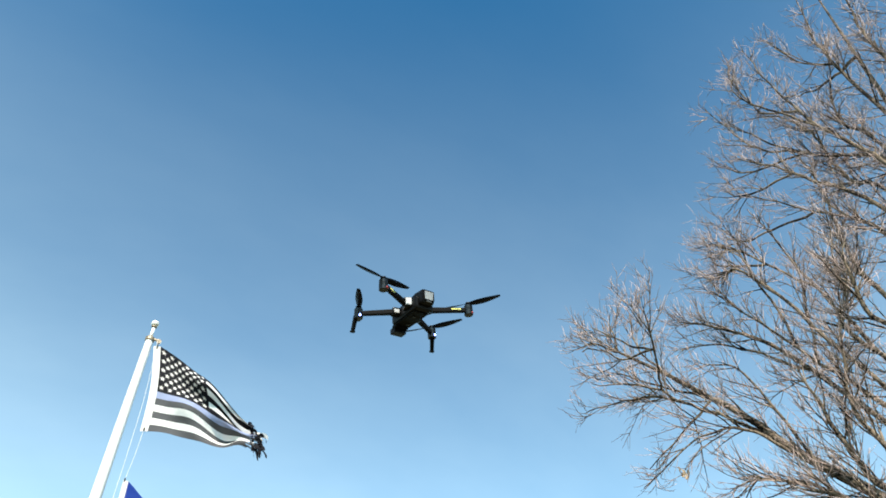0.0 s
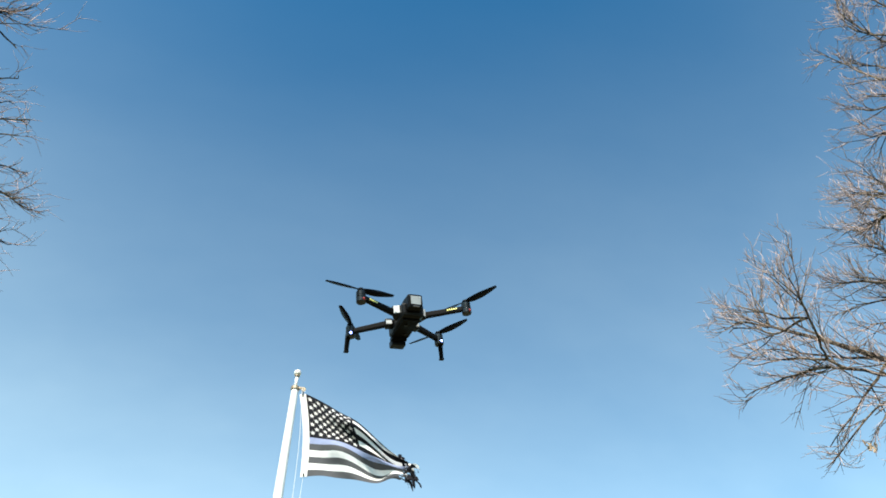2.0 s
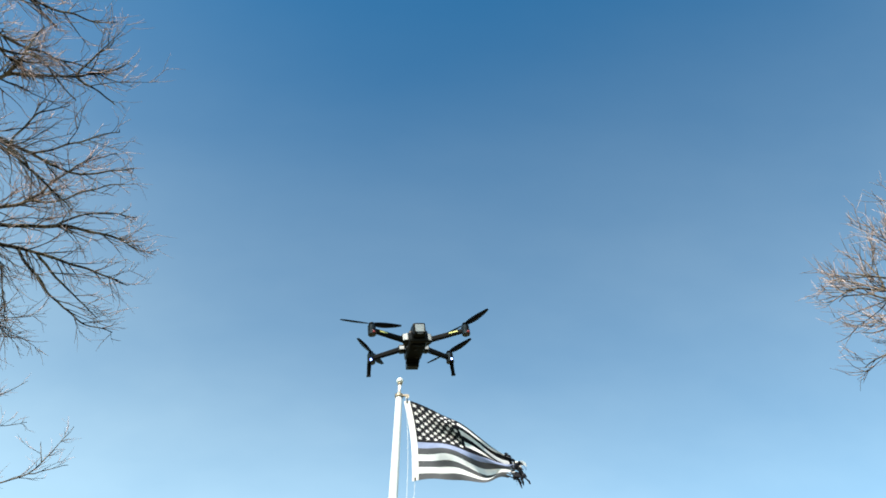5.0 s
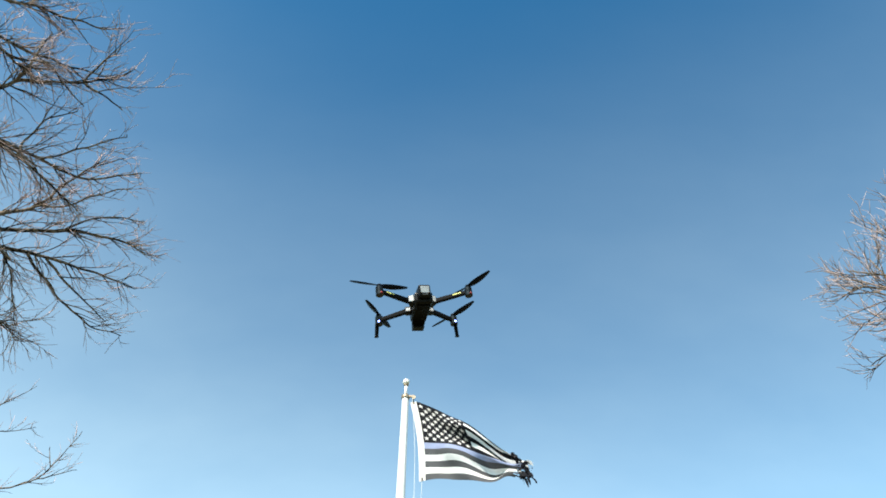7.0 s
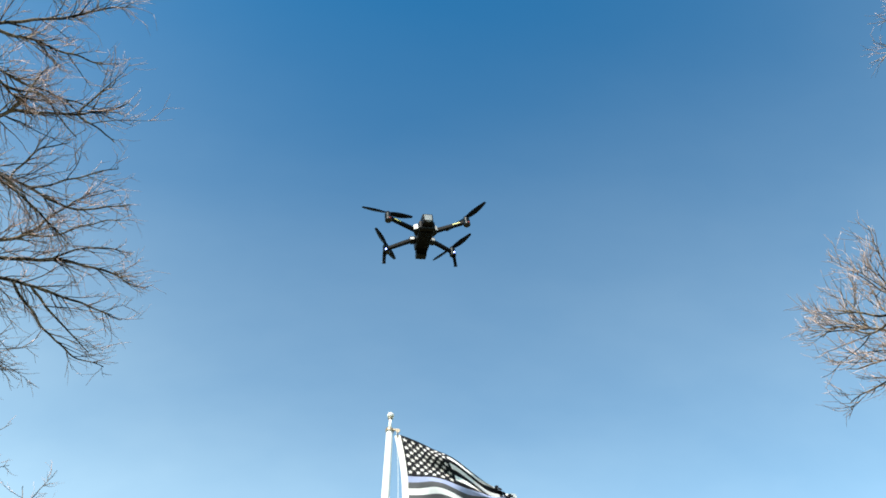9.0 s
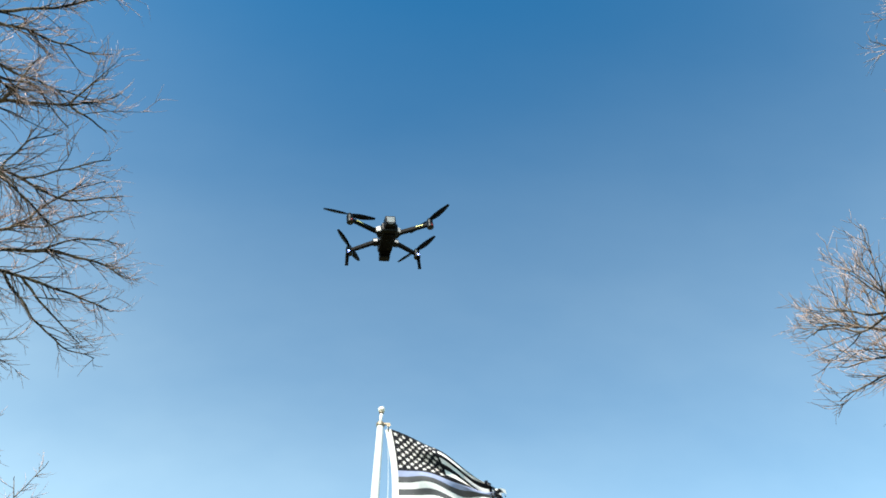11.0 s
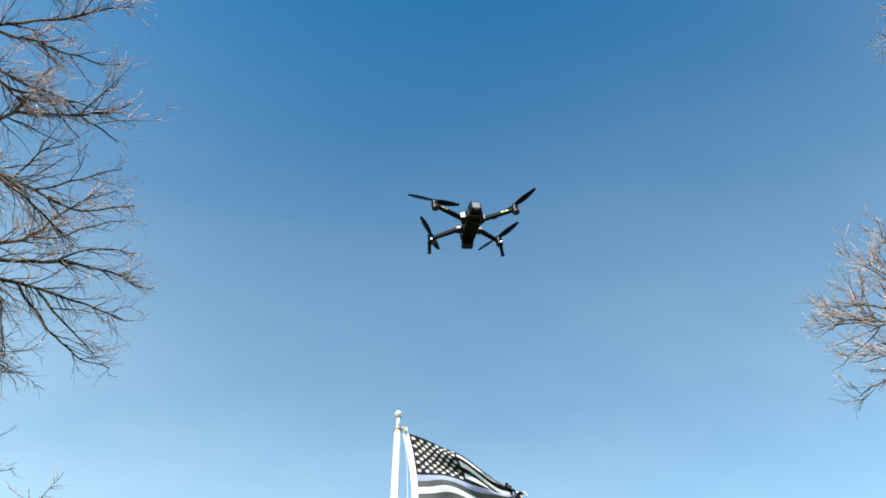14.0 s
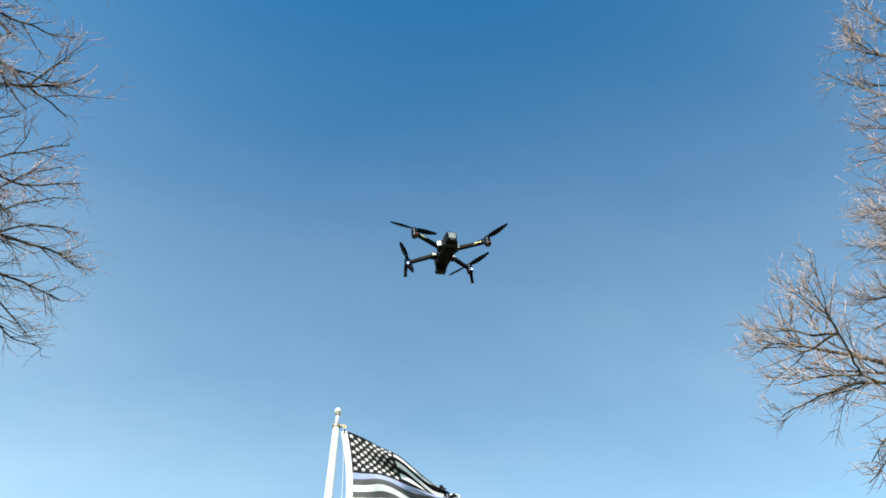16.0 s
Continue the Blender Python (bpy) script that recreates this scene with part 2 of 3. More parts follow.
def build_flagpole():
    pole = new("flagpole")
    pole.location = POLE
    tagged(pole, "tall white painted flagpole with a ball finial, standing on the lawn", "flagpole")
    part("shaft", turned([(0.10, -0.1), (0.10, 3.0), (0.086, 6.0), (0.062, 9.0), (0.059, TOP), (0.048, TOP + 0.02)], n=32), WHITE_PAINT, pole, smooth=True)
    part("base_collar", turned([(0.20, -0.02), (0.20, 0.03), (0.13, 0.06), (0.11, 0.10), (0.101, 0.12)], n=32), WHITE_PAINT, pole, smooth=True)
    part("spindle", turned([(0.030, TOP - 0.01), (0.028, TOP + 0.25)], n=16), WHITE_PAINT, pole, smooth=True)
    ball = [(0.066 * math.sin(math.pi * k / 14) + 0.0005, TOP + 0.31 - 0.066 * math.cos(math.pi * k / 14)) for k in range(15)]
    part("finial_ball", turned(ball, n=28), BALL, pole, "pale gold ball finial", smooth=True)
    part("ball_collar", turned([(0.034, TOP + 0.225), (0.046, TOP + 0.235), (0.046, TOP + 0.25), (0.03, TOP + 0.262)], n=20), BRASS, pole, "dull brass collar", smooth=True)
    truck = part("truck", merge(turned([(0.074, TOP - 0.05), (0.078, TOP - 0.04), (0.078, TOP + 0.01), (0.055, TOP + 0.03)], n=24),
                                box(0.13, 0.035, 0.035, pose(0.085, -0.03, TOP - 0.015), 0.006)), BRASS, pole, "dull brass pulley truck")
    part("pulley", turned([(0.034, -0.013), (0.040, -0.011), (0.030, -0.003), (0.030, 0.003), (0.040, 0.011), (0.034, 0.013)],
                          pose(0.15, -0.03, TOP - 0.03, 90, 0, 0), 20), BRASS, truck)
    part("cleat", merge(box(0.02, 0.03, 0.06, pose(0, -0.112, 1.3), 0.004), box(0.016, 0.016, 0.2, pose(0, -0.132, 1.3), 0.006)), STEEL, pole, "metal rope cleat")
    return pole


build_flagpole()

# ---------------------------------------------------------------- flags
CANTON = 0.47   # share of the worn fly that the star field takes
HOIST_TOP, HOIST_END = Vector((0.19, 10.95, 9.00)), Vector((0.40, 10.93, 7.46))


def flag_point(u, v):
    """The cloth's surface: u along the fly in flag lengths, v down the hoist."""
    base = HOIST_TOP.lerp(HOIST_END, v) + Vector((0.05 * math.sin(math.pi * v), 0, 0))
    way = Vector((math.cos(radians(-24)), math.sin(radians(-24)), 0))
    across = Vector((-way.y, way.x, 0))
    uu = max(u, 0.0)
    fall = (1.18 * max(1 - v, 0.0) ** 1.2 + 0.27) * (uu ** 1.15) + 0.16 * uu * uu
    fold = 0.22 * uu * math.sin(2 * math.pi * (1.25 * u + 0.55 * v + 0.1))
    fold += 0.055 * uu * math.sin(2 * math.pi * (2.9 * u - 0.9 * v + 0.35))
    fold += 0.13 * uu ** 1.3 * math.sin(2 * math.pi * (2.4 * v + 0.4 * u + 0.15))
    fold += 0.045 * min(1, uu * 4) * math.sin(2 * math.pi * (1.5 * v - 1.9 * u + 0.2))
    ripple = 0.035 * uu * math.sin(2 * math.pi * (1.9 * u + 0.3 + 0.5 * v))
    return base + way * (2.0 * u - 0.12 * uu ** 2 * v) + across * fold + Vector((0, 0, ripple - fall))


def flag_normal(u, v):
    e = 0.004
    return (flag_point(u + e, v) - flag_point(u - e, v)).cross(flag_point(u, v + e) - flag_point(u, v - e)).normalized()


def build_striped_flag():
    rng = random.Random(5)
    flag = new("striped_flag")
    tagged(flag, "tattered black and white striped flag with one blue stripe", "flag")
    nu, per = 110, 5
    for s in range(13):
        # every stripe is sewn in, and frays at its own length
        v0, v1 = s / 13, (s + 1) / 13
        u0 = CANTON if s < 7 else 0.0
        short = rng.uniform(0.0, 0.10)
        end = [1.0 - short - 0.04 * rng.random() - (0.05 * rng.random() if k in (0, per) else 0) for k in range(per + 1)]
        verts, faces = [], []
        for k in range(per + 1):
            for i in range(nu + 1):
                u = u0 + (end[k] - u0) * i / nu
                verts.append(flag_point(u, v0 + (v1 - v0) * k / per))
        for k in range(per):
            tear = rng.randint(3, 9) if rng.random() < 0.55 else 0
            for i in range(nu - tear):
                a = k * (nu + 1) + i
                faces.append((a, a + 1, a + nu + 2, a + nu + 1))
        # black stripes below the blue one are greyed to paint the sun's sheen
        mat, tone = (F_BLUE, "blue stripe") if s == 7 else (((F_SHEEN, "black stripe with painted grey sheen") if s > 7 else (F_BLACK, "black stripe")) if s % 2 == 0 else (F_WHITE, "white stripe"))
        raw_part("stripe", verts, faces, [mat], flag, tone)
        # torn ribbons of cloth hang from the frayed end
        verts, faces = [], []
        for _ in range(rng.randint(2, 4)):
            v = rng.uniform(v0 + 0.01, v1 - 0.01)
            p = flag_point(end[2] - 0.02, v)
            d = Vector((rng.uniform(0.4, 1), rng.uniform(-0.5, 0.5), rng.uniform(-0.9, 0.2))).normalized()
            wide, b, steps = rng.uniform(0.02, 0.05), len(verts), rng.randint(5, 10)
            across = Vector((0, rng.uniform(-0.5, 0.5), 1)).normalized()
            for k in range(steps + 1):
                w = wide * (1 - 0.75 * (k / steps) ** 2) * rng.uniform(0.7, 1.15)
                verts += [p + across * w, p - across * w]
                d = (d + Vector((rng.uniform(-.3, .3), rng.uniform(-.4, .4), rng.uniform(-.6, .2)))).normalized()
                across = (across + Vector((rng.uniform(-.5, .5), rng.uniform(-.5, .5), rng.uniform(-.3, .3)))).normalized()
                p = p + d * rng.uniform(0.018, 0.036)
            faces += [(b + 2 * k, b + 2 * k + 2, b + 2 * k + 3, b + 2 * k + 1) for k in range(steps)]
        raw_part("frayed_strip", verts, faces, [F_BLACK if rng.random() < 0.65 else mat], flag)
    verts, faces, n, m = [], [], 44, 35
    for j in range(m + 1):
        for i in range(n + 1):
            verts.append(flag_point(CANTON * i / n, 7 / 13 * j / m))
    for j in range(m):
        for i in range(n):
            a = j * (n + 1) + i
            faces.append((a, a + 1, a + n + 2, a + n + 1))
    canton = raw_part("canton", verts, faces, [F_BLACK], flag, "black star field")
    hoist, fly = 1.58, 1.9
    for row in range(9):
        for col in range(6 if row % 2 == 0 else 5):
            cu = CANTON * (2 * col + 1 + row % 2) / 12
            cv = 7 / 13 * (row + 1) / 10
            verts, faces = [], []
            for lift in (0.005, -0.005):
                b = len(verts)
                for k in range(11):
                    r = 0.0 if k == 10 else (0.049 if k % 2 == 0 else 0.020)
                    u, v = cu + r * math.sin(k * math.pi / 5) / fly, cv - r * math.cos(k * math.pi / 5) / hoist
                    verts.append(flag_point(u, v) + flag_normal(u, v) * lift)
                faces += [(b + k, b + (k + 1) % 10, b + 10) for k in range(10)]
            raw_part("star", verts, faces, [F_WHITE], canton)
    verts, faces, m = [], [], 40
    for j in range(m + 1):
        v = j / m
        nrm = flag_normal(0.01, v) * 0.004
        for u, s in ((-0.052, 1), (0.006, 1), (0.006, -1), (-0.052, -1)):
            verts.append(flag_point(u, v) + nrm * s)
    for j in range(m):
        for k in range(4):
            a, b = j * 4 + k, j * 4 + (k + 1) % 4
            faces.append((a, b, b + 4, a + 4))
    faces += [(0, 1, 2, 3), (m * 4 + 3, m * 4 + 2, m * 4 + 1, m * 4)]
    heading = raw_part("heading", verts, faces, [F_WHITE], flag, "white canvas heading", smooth=False)
    for v in (0.02, 0.98):
        p = flag_point(-0.02, v)
        part("grommet", turned([(0.016, -0.007), (0.02, -0.004), (0.02, 0.004), (0.016, 0.007)], Matrix.Translation(p) @ pose(0, 0, 0, 90, 0, 0), 16), BRASS, heading, smooth=True)


build_striped_flag()


def build_blue_flag():
    """Flies from the same rope, lower down."""
    flag = new("blue_flag")
    tagged(flag, "plain blue flag with a white heading, on the lower halyard", "flag")
    top, end = Vector((0.36, 10.93, 6.64)), Vector((0.42, 10.93, 5.43))

    def at(u, v):
        uu = max(u, 0)
        fall = (0.75 * (1 - v) + 0.1) * uu + 0.15 * uu * uu
        fold = 0.09 * uu * math.sin(2 * math.pi * (1.4 * u + 0.5 * v)) + 0.05 * uu * math.sin(2 * math.pi * (2.2 * v + u))
        return top.lerp(end, v) + Vector((1.35 * u, 0.25 * u + fold, -fall))
    n, m = 60, 36
    verts = [at(i / n, j / m) for j in range(m + 1) for i in range(n + 1)]
    faces = [(j * (n + 1) + i, j * (n + 1) + i + 1, (j + 1) * (n + 1) + i + 1, (j + 1) * (n + 1) + i) for j in range(m) for i in range(n)]
    raw_part("cloth", verts, faces, [F_DEEP], flag, "blue nylon")
    verts, faces = [], []
    for j in range(m + 1):
        for u, s in ((-0.05, 1), (0.005, 1), (0.005, -1), (-0.05, -1)):
            verts.append(at(u, j / m) + Vector((0, 0.004 * s, 0)))
    for j in range(m):
        for k in range(4):
            a, b = j * 4 + k, j * 4 + (k + 1) % 4
            faces.append((a, b, b + 4, a + 4))
    raw_part("heading", verts, faces, [F_WHITE], flag, "white canvas heading", smooth=False)
    return top, end


LOW_TOP, LOW_END = build_blue_flag()


def build_halyard():
    line = new("halyard")
    tagged(line, "thin white halyard rope running from the pulley to the flags", "rope")
    pulley = POLE + Vector((0.155, -0.04, TOP - 0.01))
    runs = [[pulley + Vector((0.03, 0, -0.03)), HOIST_TOP + Vector((-0.03, 0, 0.03)), HOIST_TOP + Vector((-0.055, 0.01, -0.02))],
            [HOIST_END + Vector((-0.05, 0, 0.03)), HOIST_END + Vector((-0.06, 0, -0.4)), LOW_TOP + Vector((-0.05, 0, 0.03))],
            [LOW_END + Vector((-0.05, 0, 0.02)), Vector((0.30, 10.92, 3.6)), POLE + Vector((0.03, -0.11, 1.38))],
            [pulley + Vector((-0.03, 0, 0)), Vector((0.22, 10.91, 7.6)), Vector((0.20, 10.89, 4.6)), POLE + Vector((-0.01, -0.115, 1.36))]]
    for run in runs:
        verts, faces = [], []
        pts = spline(run, 14)
        tube(verts, faces, pts, [0.003] * len(pts), 6)
        raw_part("rope", verts, faces, [ROPE], line)
    for p in (HOIST_TOP + Vector((-0.04, -0.01, 0.0)), HOIST_END + Vector((-0.05, -0.01, 0.02)), LOW_TOP + Vector((-0.05, -0.01, 0.0))):
        part("snap_hook", box(0.022, 0.014, 0.06, Matrix.Translation(p), 0.005), STEEL, line, "small metal snap hook")


build_halyard()


# ---------------------------------------------------------------- trees
def turn_off(d, angle, rng):
    """The direction d turned by an angle about a random side."""
    side = d.orthogonal().normalized()
    side.rotate(Matrix.Rotation(rng.uniform(0, 2 * math.pi), 3, d))
    return (d * math.cos(angle) + side * math.sin(angle)).normalized()


def shoot(p, d, length, steps, wiggle, rise, rng):
    """A growing shoot: its points."""
    pts, d = [p.copy()], d.copy()
    for _ in range(steps):
        d = (d + Vector((rng.uniform(-1, 1), rng.uniform(-1, 1), rng.uniform(-1, 1))) * wiggle + Vector((0, 0, rise))).normalized()
        p = p + d * (length / steps)
        pts.append(p)
    return pts


def along(pts, s):
    k = s * (len(pts) - 1)
    i = min(int(k), len(pts) - 2)
    return pts[i].lerp(pts[i + 1], k - i), (pts[i + 1] - pts[i]).normalized()


def grow_limb(tree, line, r0, rng, dense=1.0, rise=0.06, spread=1.0, leaves=(), first=2, fine=1.0, twig=None):
    """One limb with its side branches, and its twigs as a mesh of their own."""
    wood_v, wood_f, twig_v, twig_f = [], [], [], []
    pts = spline(line, 9)
    for i in range(first, len(pts) - 1):
        pts[i] = pts[i] + noise.noise_vector(pts[i] * 0.9) * 0.07 + noise.noise_vector(pts[i] * 2.7) * 0.05
    length = sum((b - a).length for a, b in zip(pts, pts[1:]))
    n = len(pts)
    radii = [(r0 * (1 - i / (n - 1)) ** 0.9 + 0.009) * (1 + 0.14 * noise.noise(pts[i] * 3.1)) for i in range(n)]
    tube(wood_v, wood_f, pts, radii, 9)
    tips = []
    for _ in range(int(length / 0.24 * dense)):
        s = rng.uniform(0.26, 0.99)
        p, d = along(pts, s)
        reach = (0.34 + 2.0 * (1 - s) ** 0.7) * rng.uniform(0.4, 1.25) * spread
        d2 = (turn_off(d, radians(rng.uniform(20, 50)), rng) + Vector((0, 0, rng.uniform(-0.25, 0.35)))).normalized()
        second = shoot(p, d2, reach, 8, 0.15, rise * rng.uniform(-0.7, 1.6), rng)
        ra = min(radii[int(s * (n - 1))] * 0.6, (0.0075 + 0.009 * reach) * fine)
        tube(wood_v, wood_f, second, [ra * (1 - 0.72 * k / 8) for k in range(9)], 6)
        for _ in range(int(reach / 0.18 * dense) + 1):
            s3 = rng.uniform(0.12, 1.0)
            p3, d3 = along(second, s3)
            r3 = rng.uniform(0.3, 1.0) * (1.15 - 0.5 * s3) * (1 - 0.3 * s) * (0.5 + 0.5 * spread)
            d3 = (turn_off(d3, radians(rng.uniform(20, 52)), rng) + Vector((0, 0, rng.uniform(-0.15, 0.3)))).normalized()
            third = shoot(p3, d3, r3, 5, 0.14, rise + 0.03, rng)
            tube(twig_v, twig_f, third, [r * fine for r in (0.0082, 0.0074, 0.0066, 0.0058, 0.0047, 0.0032)], 4)
            tips.append(third[2])
            for _ in range(int(r3 / 0.17 * dense)):
                p4, d4 = along(third, rng.uniform(0.15, 1.0))
                d4 = (turn_off(d4, radians(rng.uniform(22, 50)), rng) + Vector((0, 0, rng.uniform(-0.1, 0.3)))).normalized()
                fourth = shoot(p4, d4, rng.uniform(0.10, 0.46), 3, 0.16, rise + 0.04, rng)
                tube(twig_v, twig_f, fourth, [r * fine for r in (0.0052, 0.0047, 0.0040, 0.0028)], 3)
    limb = raw_part("limb", wood_v, wood_f, [BARK], tree)
    tagged(raw_part("crown", twig_v, twig_f, [twig or TWIG], limb, "fine bare reddish twigs" if twig else "pale fine bare twigs"), kind="stuff")
    for spot in leaves:
        # a small cluster of dead leaves that never fell, hung on the nearest twig
        hold = min(tips, key=lambda q: (q - Vector(spot)).length)
        verts, faces = [], []
        for _ in range(9):
            m = Matrix.Translation(hold + Vector((rng.uniform(-.09, .09), rng.uniform(-.09, .09), rng.uniform(-.22, 0.0)))) @ \
                pose(0, 0, 0, rng.uniform(40, 140), rng.uniform(-50, 50), rng.uniform(0, 360))
            b = len(verts)
            for k in range(5):
                f = k / 4
                w = 0.030 * math.sin(math.pi * (0.08 + 0.84 * f))
                verts += [m @ Vector((-w, 0.11 * f, 0.02 * math.sin(3 * f))), m @ Vector((0, 0.11 * f, -0.015 + 0.02 * math.sin(3 * f))), m @ Vector((w, 0.11 * f, 0.02 * math.sin(3 * f)))]
            for k in range(4):
                c = b + 3 * k
                faces += [(c, c + 1, c + 4, c + 3), (c + 1, c + 2, c + 5, c + 4)]
        raw_part("leaf_cluster", verts, faces, [DRY_LEAF], limb, "small cluster of dry tan leaves")
    return pts


def start_tree(label, root, fork, height, seed, radius=0.30, dense=1.0, rise=0.06, slim=1.0, spread=1.0, fine=1.0, twig=None):
    """A bare tree's trunk; limb() then grows limbs on it and finish_tree() the ones behind."""
    rng = random.Random(seed)
    tree = new("bare_tree")
    tree.location = root
    tagged(tree, label, "tree")
    axis = [Vector((0, 0, -0.15)), Vector((0.05, 0.03, fork * 0.5)), Vector((0, 0, fork)), Vector((0, 0, (fork + height) / 2)), Vector((0, 0, height))]
    stem = spline(axis, 10)
    verts, faces = [], []
    rad = [(radius * (1 - 0.97 * (max(p.z, 0) / height) ** 0.5) + 0.18 * radius * math.exp(-max(p.z, 0) * 2.2)) for p in stem]
    tube(verts, faces, stem, rad, 14)
    raw_part("trunk", verts, faces, [BARK], tree, "grey-brown furrowed trunk")
    return dict(tree=tree, root=Vector(root), stem=stem, fork=fork, height=height, radius=radius, rng=rng, lines=[], dense=dense, rise=rise, slim=slim, spread=spread, fine=fine, twig=twig)


def stem_at(plan, z):
    return min(plan["stem"], key=lambda q: abs(q.z - z)).copy()


def limb(plan, z0, r0, *bends, leaves=()):
    """A limb from the trunk at height z0, or from its first bend (on another limb) where z0 is 0."""
    line = [Vector(p) - plan["root"] for p in bends]
    if z0:
        line.insert(0, stem_at(plan, z0))
    else:
        line[0] = min((q for grown in plan["lines"] for q in grown), key=lambda q: (q - line[0]).length)
    thick = r0 * plan["slim"] * (1.0 if z0 else 0.8)
    plan["lines"].append(grow_limb(plan["tree"], line, thick, plan["rng"], plan["dense"], plan["rise"], plan["spread"], [Vector(q) - plan["root"] for q in leaves], 2 if z0 else 1, plan["fine"], plan["twig"]))


def finish_tree(plan, extra):
    """Freely grown limbs on the far side."""
    rng, root, fork, height = plan["rng"], plan["root"], plan["fork"], plan["height"]
    for k in range(extra):
        z0 = fork + (height - fork) * (0.15 + 0.8 * k / extra)
        a = rng.uniform(-0.9, 0.9) + math.atan2(root.y, root.x)
        reach = (height - z0) * 0.42 + 1.5
        tip = stem_at(plan, z0) + Vector((math.cos(a) * reach, math.sin(a) * reach, reach * rng.uniform(0.5, 1.0)))
        mid = stem_at(plan, z0).lerp(tip, 0.5) + Vector((0, 0, -0.12 * reach))
        grow_limb(plan["tree"], [stem_at(plan, z0), mid, tip], plan["radius"] * (1 - 0.96 * (z0 / height) ** 0.8) * 0.6, rng, plan["dense"] * 0.5, plan["rise"], twig=plan["twig"])


RIGHT_ROOT, LEFT_ROOT, BACK_ROOT = (14.66, 4.33, 0), (-13.60, 6.00, 0), (-14.90, 18.15, 0)
right_tree = start_tree("large bare deciduous tree with pale sunlit twigs, standing on the lawn", RIGHT_ROOT, 4.20, 24.0, 11, radius=0.34, dense=0.95, slim=0.66, rise=0.05, spread=0.74)
limb(right_tree, 4.2, 0.22, (12.38, 7.03, 7.26), (11.28, 9.23, 10.17), (9.58, 11.32, 12.67), leaves=((12.08, 7.63, 8.36),))
limb(right_tree, 0, 0.055, (11.65, 8.39, 9.00), (10.47, 9.35, 9.91), (9.74, 9.95, 10.12), (8.85, 10.59, 9.82))
limb(right_tree, 0, 0.05, (11.25, 9.24, 10.21), (10.55, 9.71, 10.46), (9.42, 10.77, 11.24))
limb(right_tree, 0, 0.04, (10.72, 9.97, 11.04), (10.59, 10.40, 12.05), (10.60, 10.54, 13.20))
limb(right_tree, 0, 0.035, (10.21, 10.61, 11.73), (10.27, 10.99, 13.02))
limb(right_tree, 0, 0.055, (11.85, 8.13, 8.65), (11.13, 8.58, 9.09), (10.43, 9.09, 8.98), (9.48, 9.90, 8.04), leaves=((10.06, 9.41, 8.47),))
limb(right_tree, 0, 0.045, (11.24, 9.25, 10.15), (9.89, 10.07, 8.58))
limb(right_tree, 0, 0.04, (10.22, 10.61, 11.76), (9.69, 10.95, 12.08), (9.38, 11.20, 12.04))
limb(right_tree, 0, 0.045, (10.47, 9.35, 9.91), (9.92, 9.64, 10.29), (8.96, 10.37, 10.48))
limb(right_tree, 5.2, 0.08, (12.59, 6.23, 9.06), (11.71, 7.64, 12.66), (11.41, 8.14, 12.77))
limb(right_tree, 0, 0.05, (12.26, 7.33, 8.91), (11.28, 8.25, 10.18), (10.81, 8.83, 10.65))
limb(right_tree, 7.4, 0.08, (14.54, 5.16, 14.06), (14.24, 5.87, 15.36), (14.16, 6.07, 17.36), (13.96, 6.57, 18.56), (13.56, 7.37, 19.06))
limb(right_tree, 4.1, 0.07, (11.88, 7.12, 7.06), (11.37, 7.82, 7.67), (10.87, 8.32, 7.87), (10.47, 8.71, 7.77))
limb(right_tree, 4.8, 0.1, (13.19, 6.74, 8.66), (12.59, 8.14, 11.16), (11.99, 9.34, 12.46), (11.70, 9.84, 12.66))
limb(right_tree, 0, 0.05, (12.72, 7.75, 10.37), (12.29, 9.24, 11.85), (11.90, 9.87, 12.15))
limb(right_tree, 5, 0.12, (12.89, 6.54, 8.96), (11.81, 8.84, 13.06))
limb(right_tree, 0, 0.045, (12.43, 7.48, 10.61), (12.15, 7.95, 13.66), (11.84, 8.38, 14.25))
limb(right_tree, 0, 0.04, (12.14, 8.28, 12.19), (11.93, 9.25, 14.18))
limb(right_tree, 5.6, 0.12, (13.50, 6.44, 10.06), (13.02, 7.96, 15.66))
limb(right_tree, 0, 0.045, (13.17, 7.05, 12.67), (12.20, 8.06, 13.93), (11.82, 8.39, 13.76))
limb(right_tree, 6.2, 0.08, (12.61, 6.34, 10.26), (12.61, 6.34, 11.56), (12.83, 5.95, 14.06))
limb(right_tree, 0, 0.045, (12.64, 7.13, 10.44), (12.40, 7.14, 11.51), (12.57, 6.90, 13.22))
limb(right_tree, 7.2, 0.09, (13.82, 5.35, 12.56), (13.53, 5.96, 13.86), (12.84, 7.76, 15.86))
limb(right_tree, 8, 0.1, (13.74, 4.95, 12.76), (13.14, 6.46, 15.66), (12.84, 7.56, 17.16))
limb(right_tree, 8.6, 0.1, (14.25, 4.46, 14.26), (13.75, 6.27, 16.56), (13.06, 7.97, 19.46))
limb(right_tree, 9.4, 0.1, (13.74, 4.46, 13.66), (13.36, 5.77, 17.46), (13.28, 6.38, 21.16))
limb(right_tree, 0, 0.045, (13.34, 5.43, 16.58), (13.00, 6.85, 19.21), (12.99, 6.87, 20.10))
limb(right_tree, 10.2, 0.11, (14.15, 4.16, 14.86), (14.09, 4.78, 19.26), (14.31, 4.69, 22.86))
limb(right_tree, 0, 0.05, (14.04, 4.79, 18.96), (14.02, 5.41, 19.77), (13.90, 5.97, 21.63))
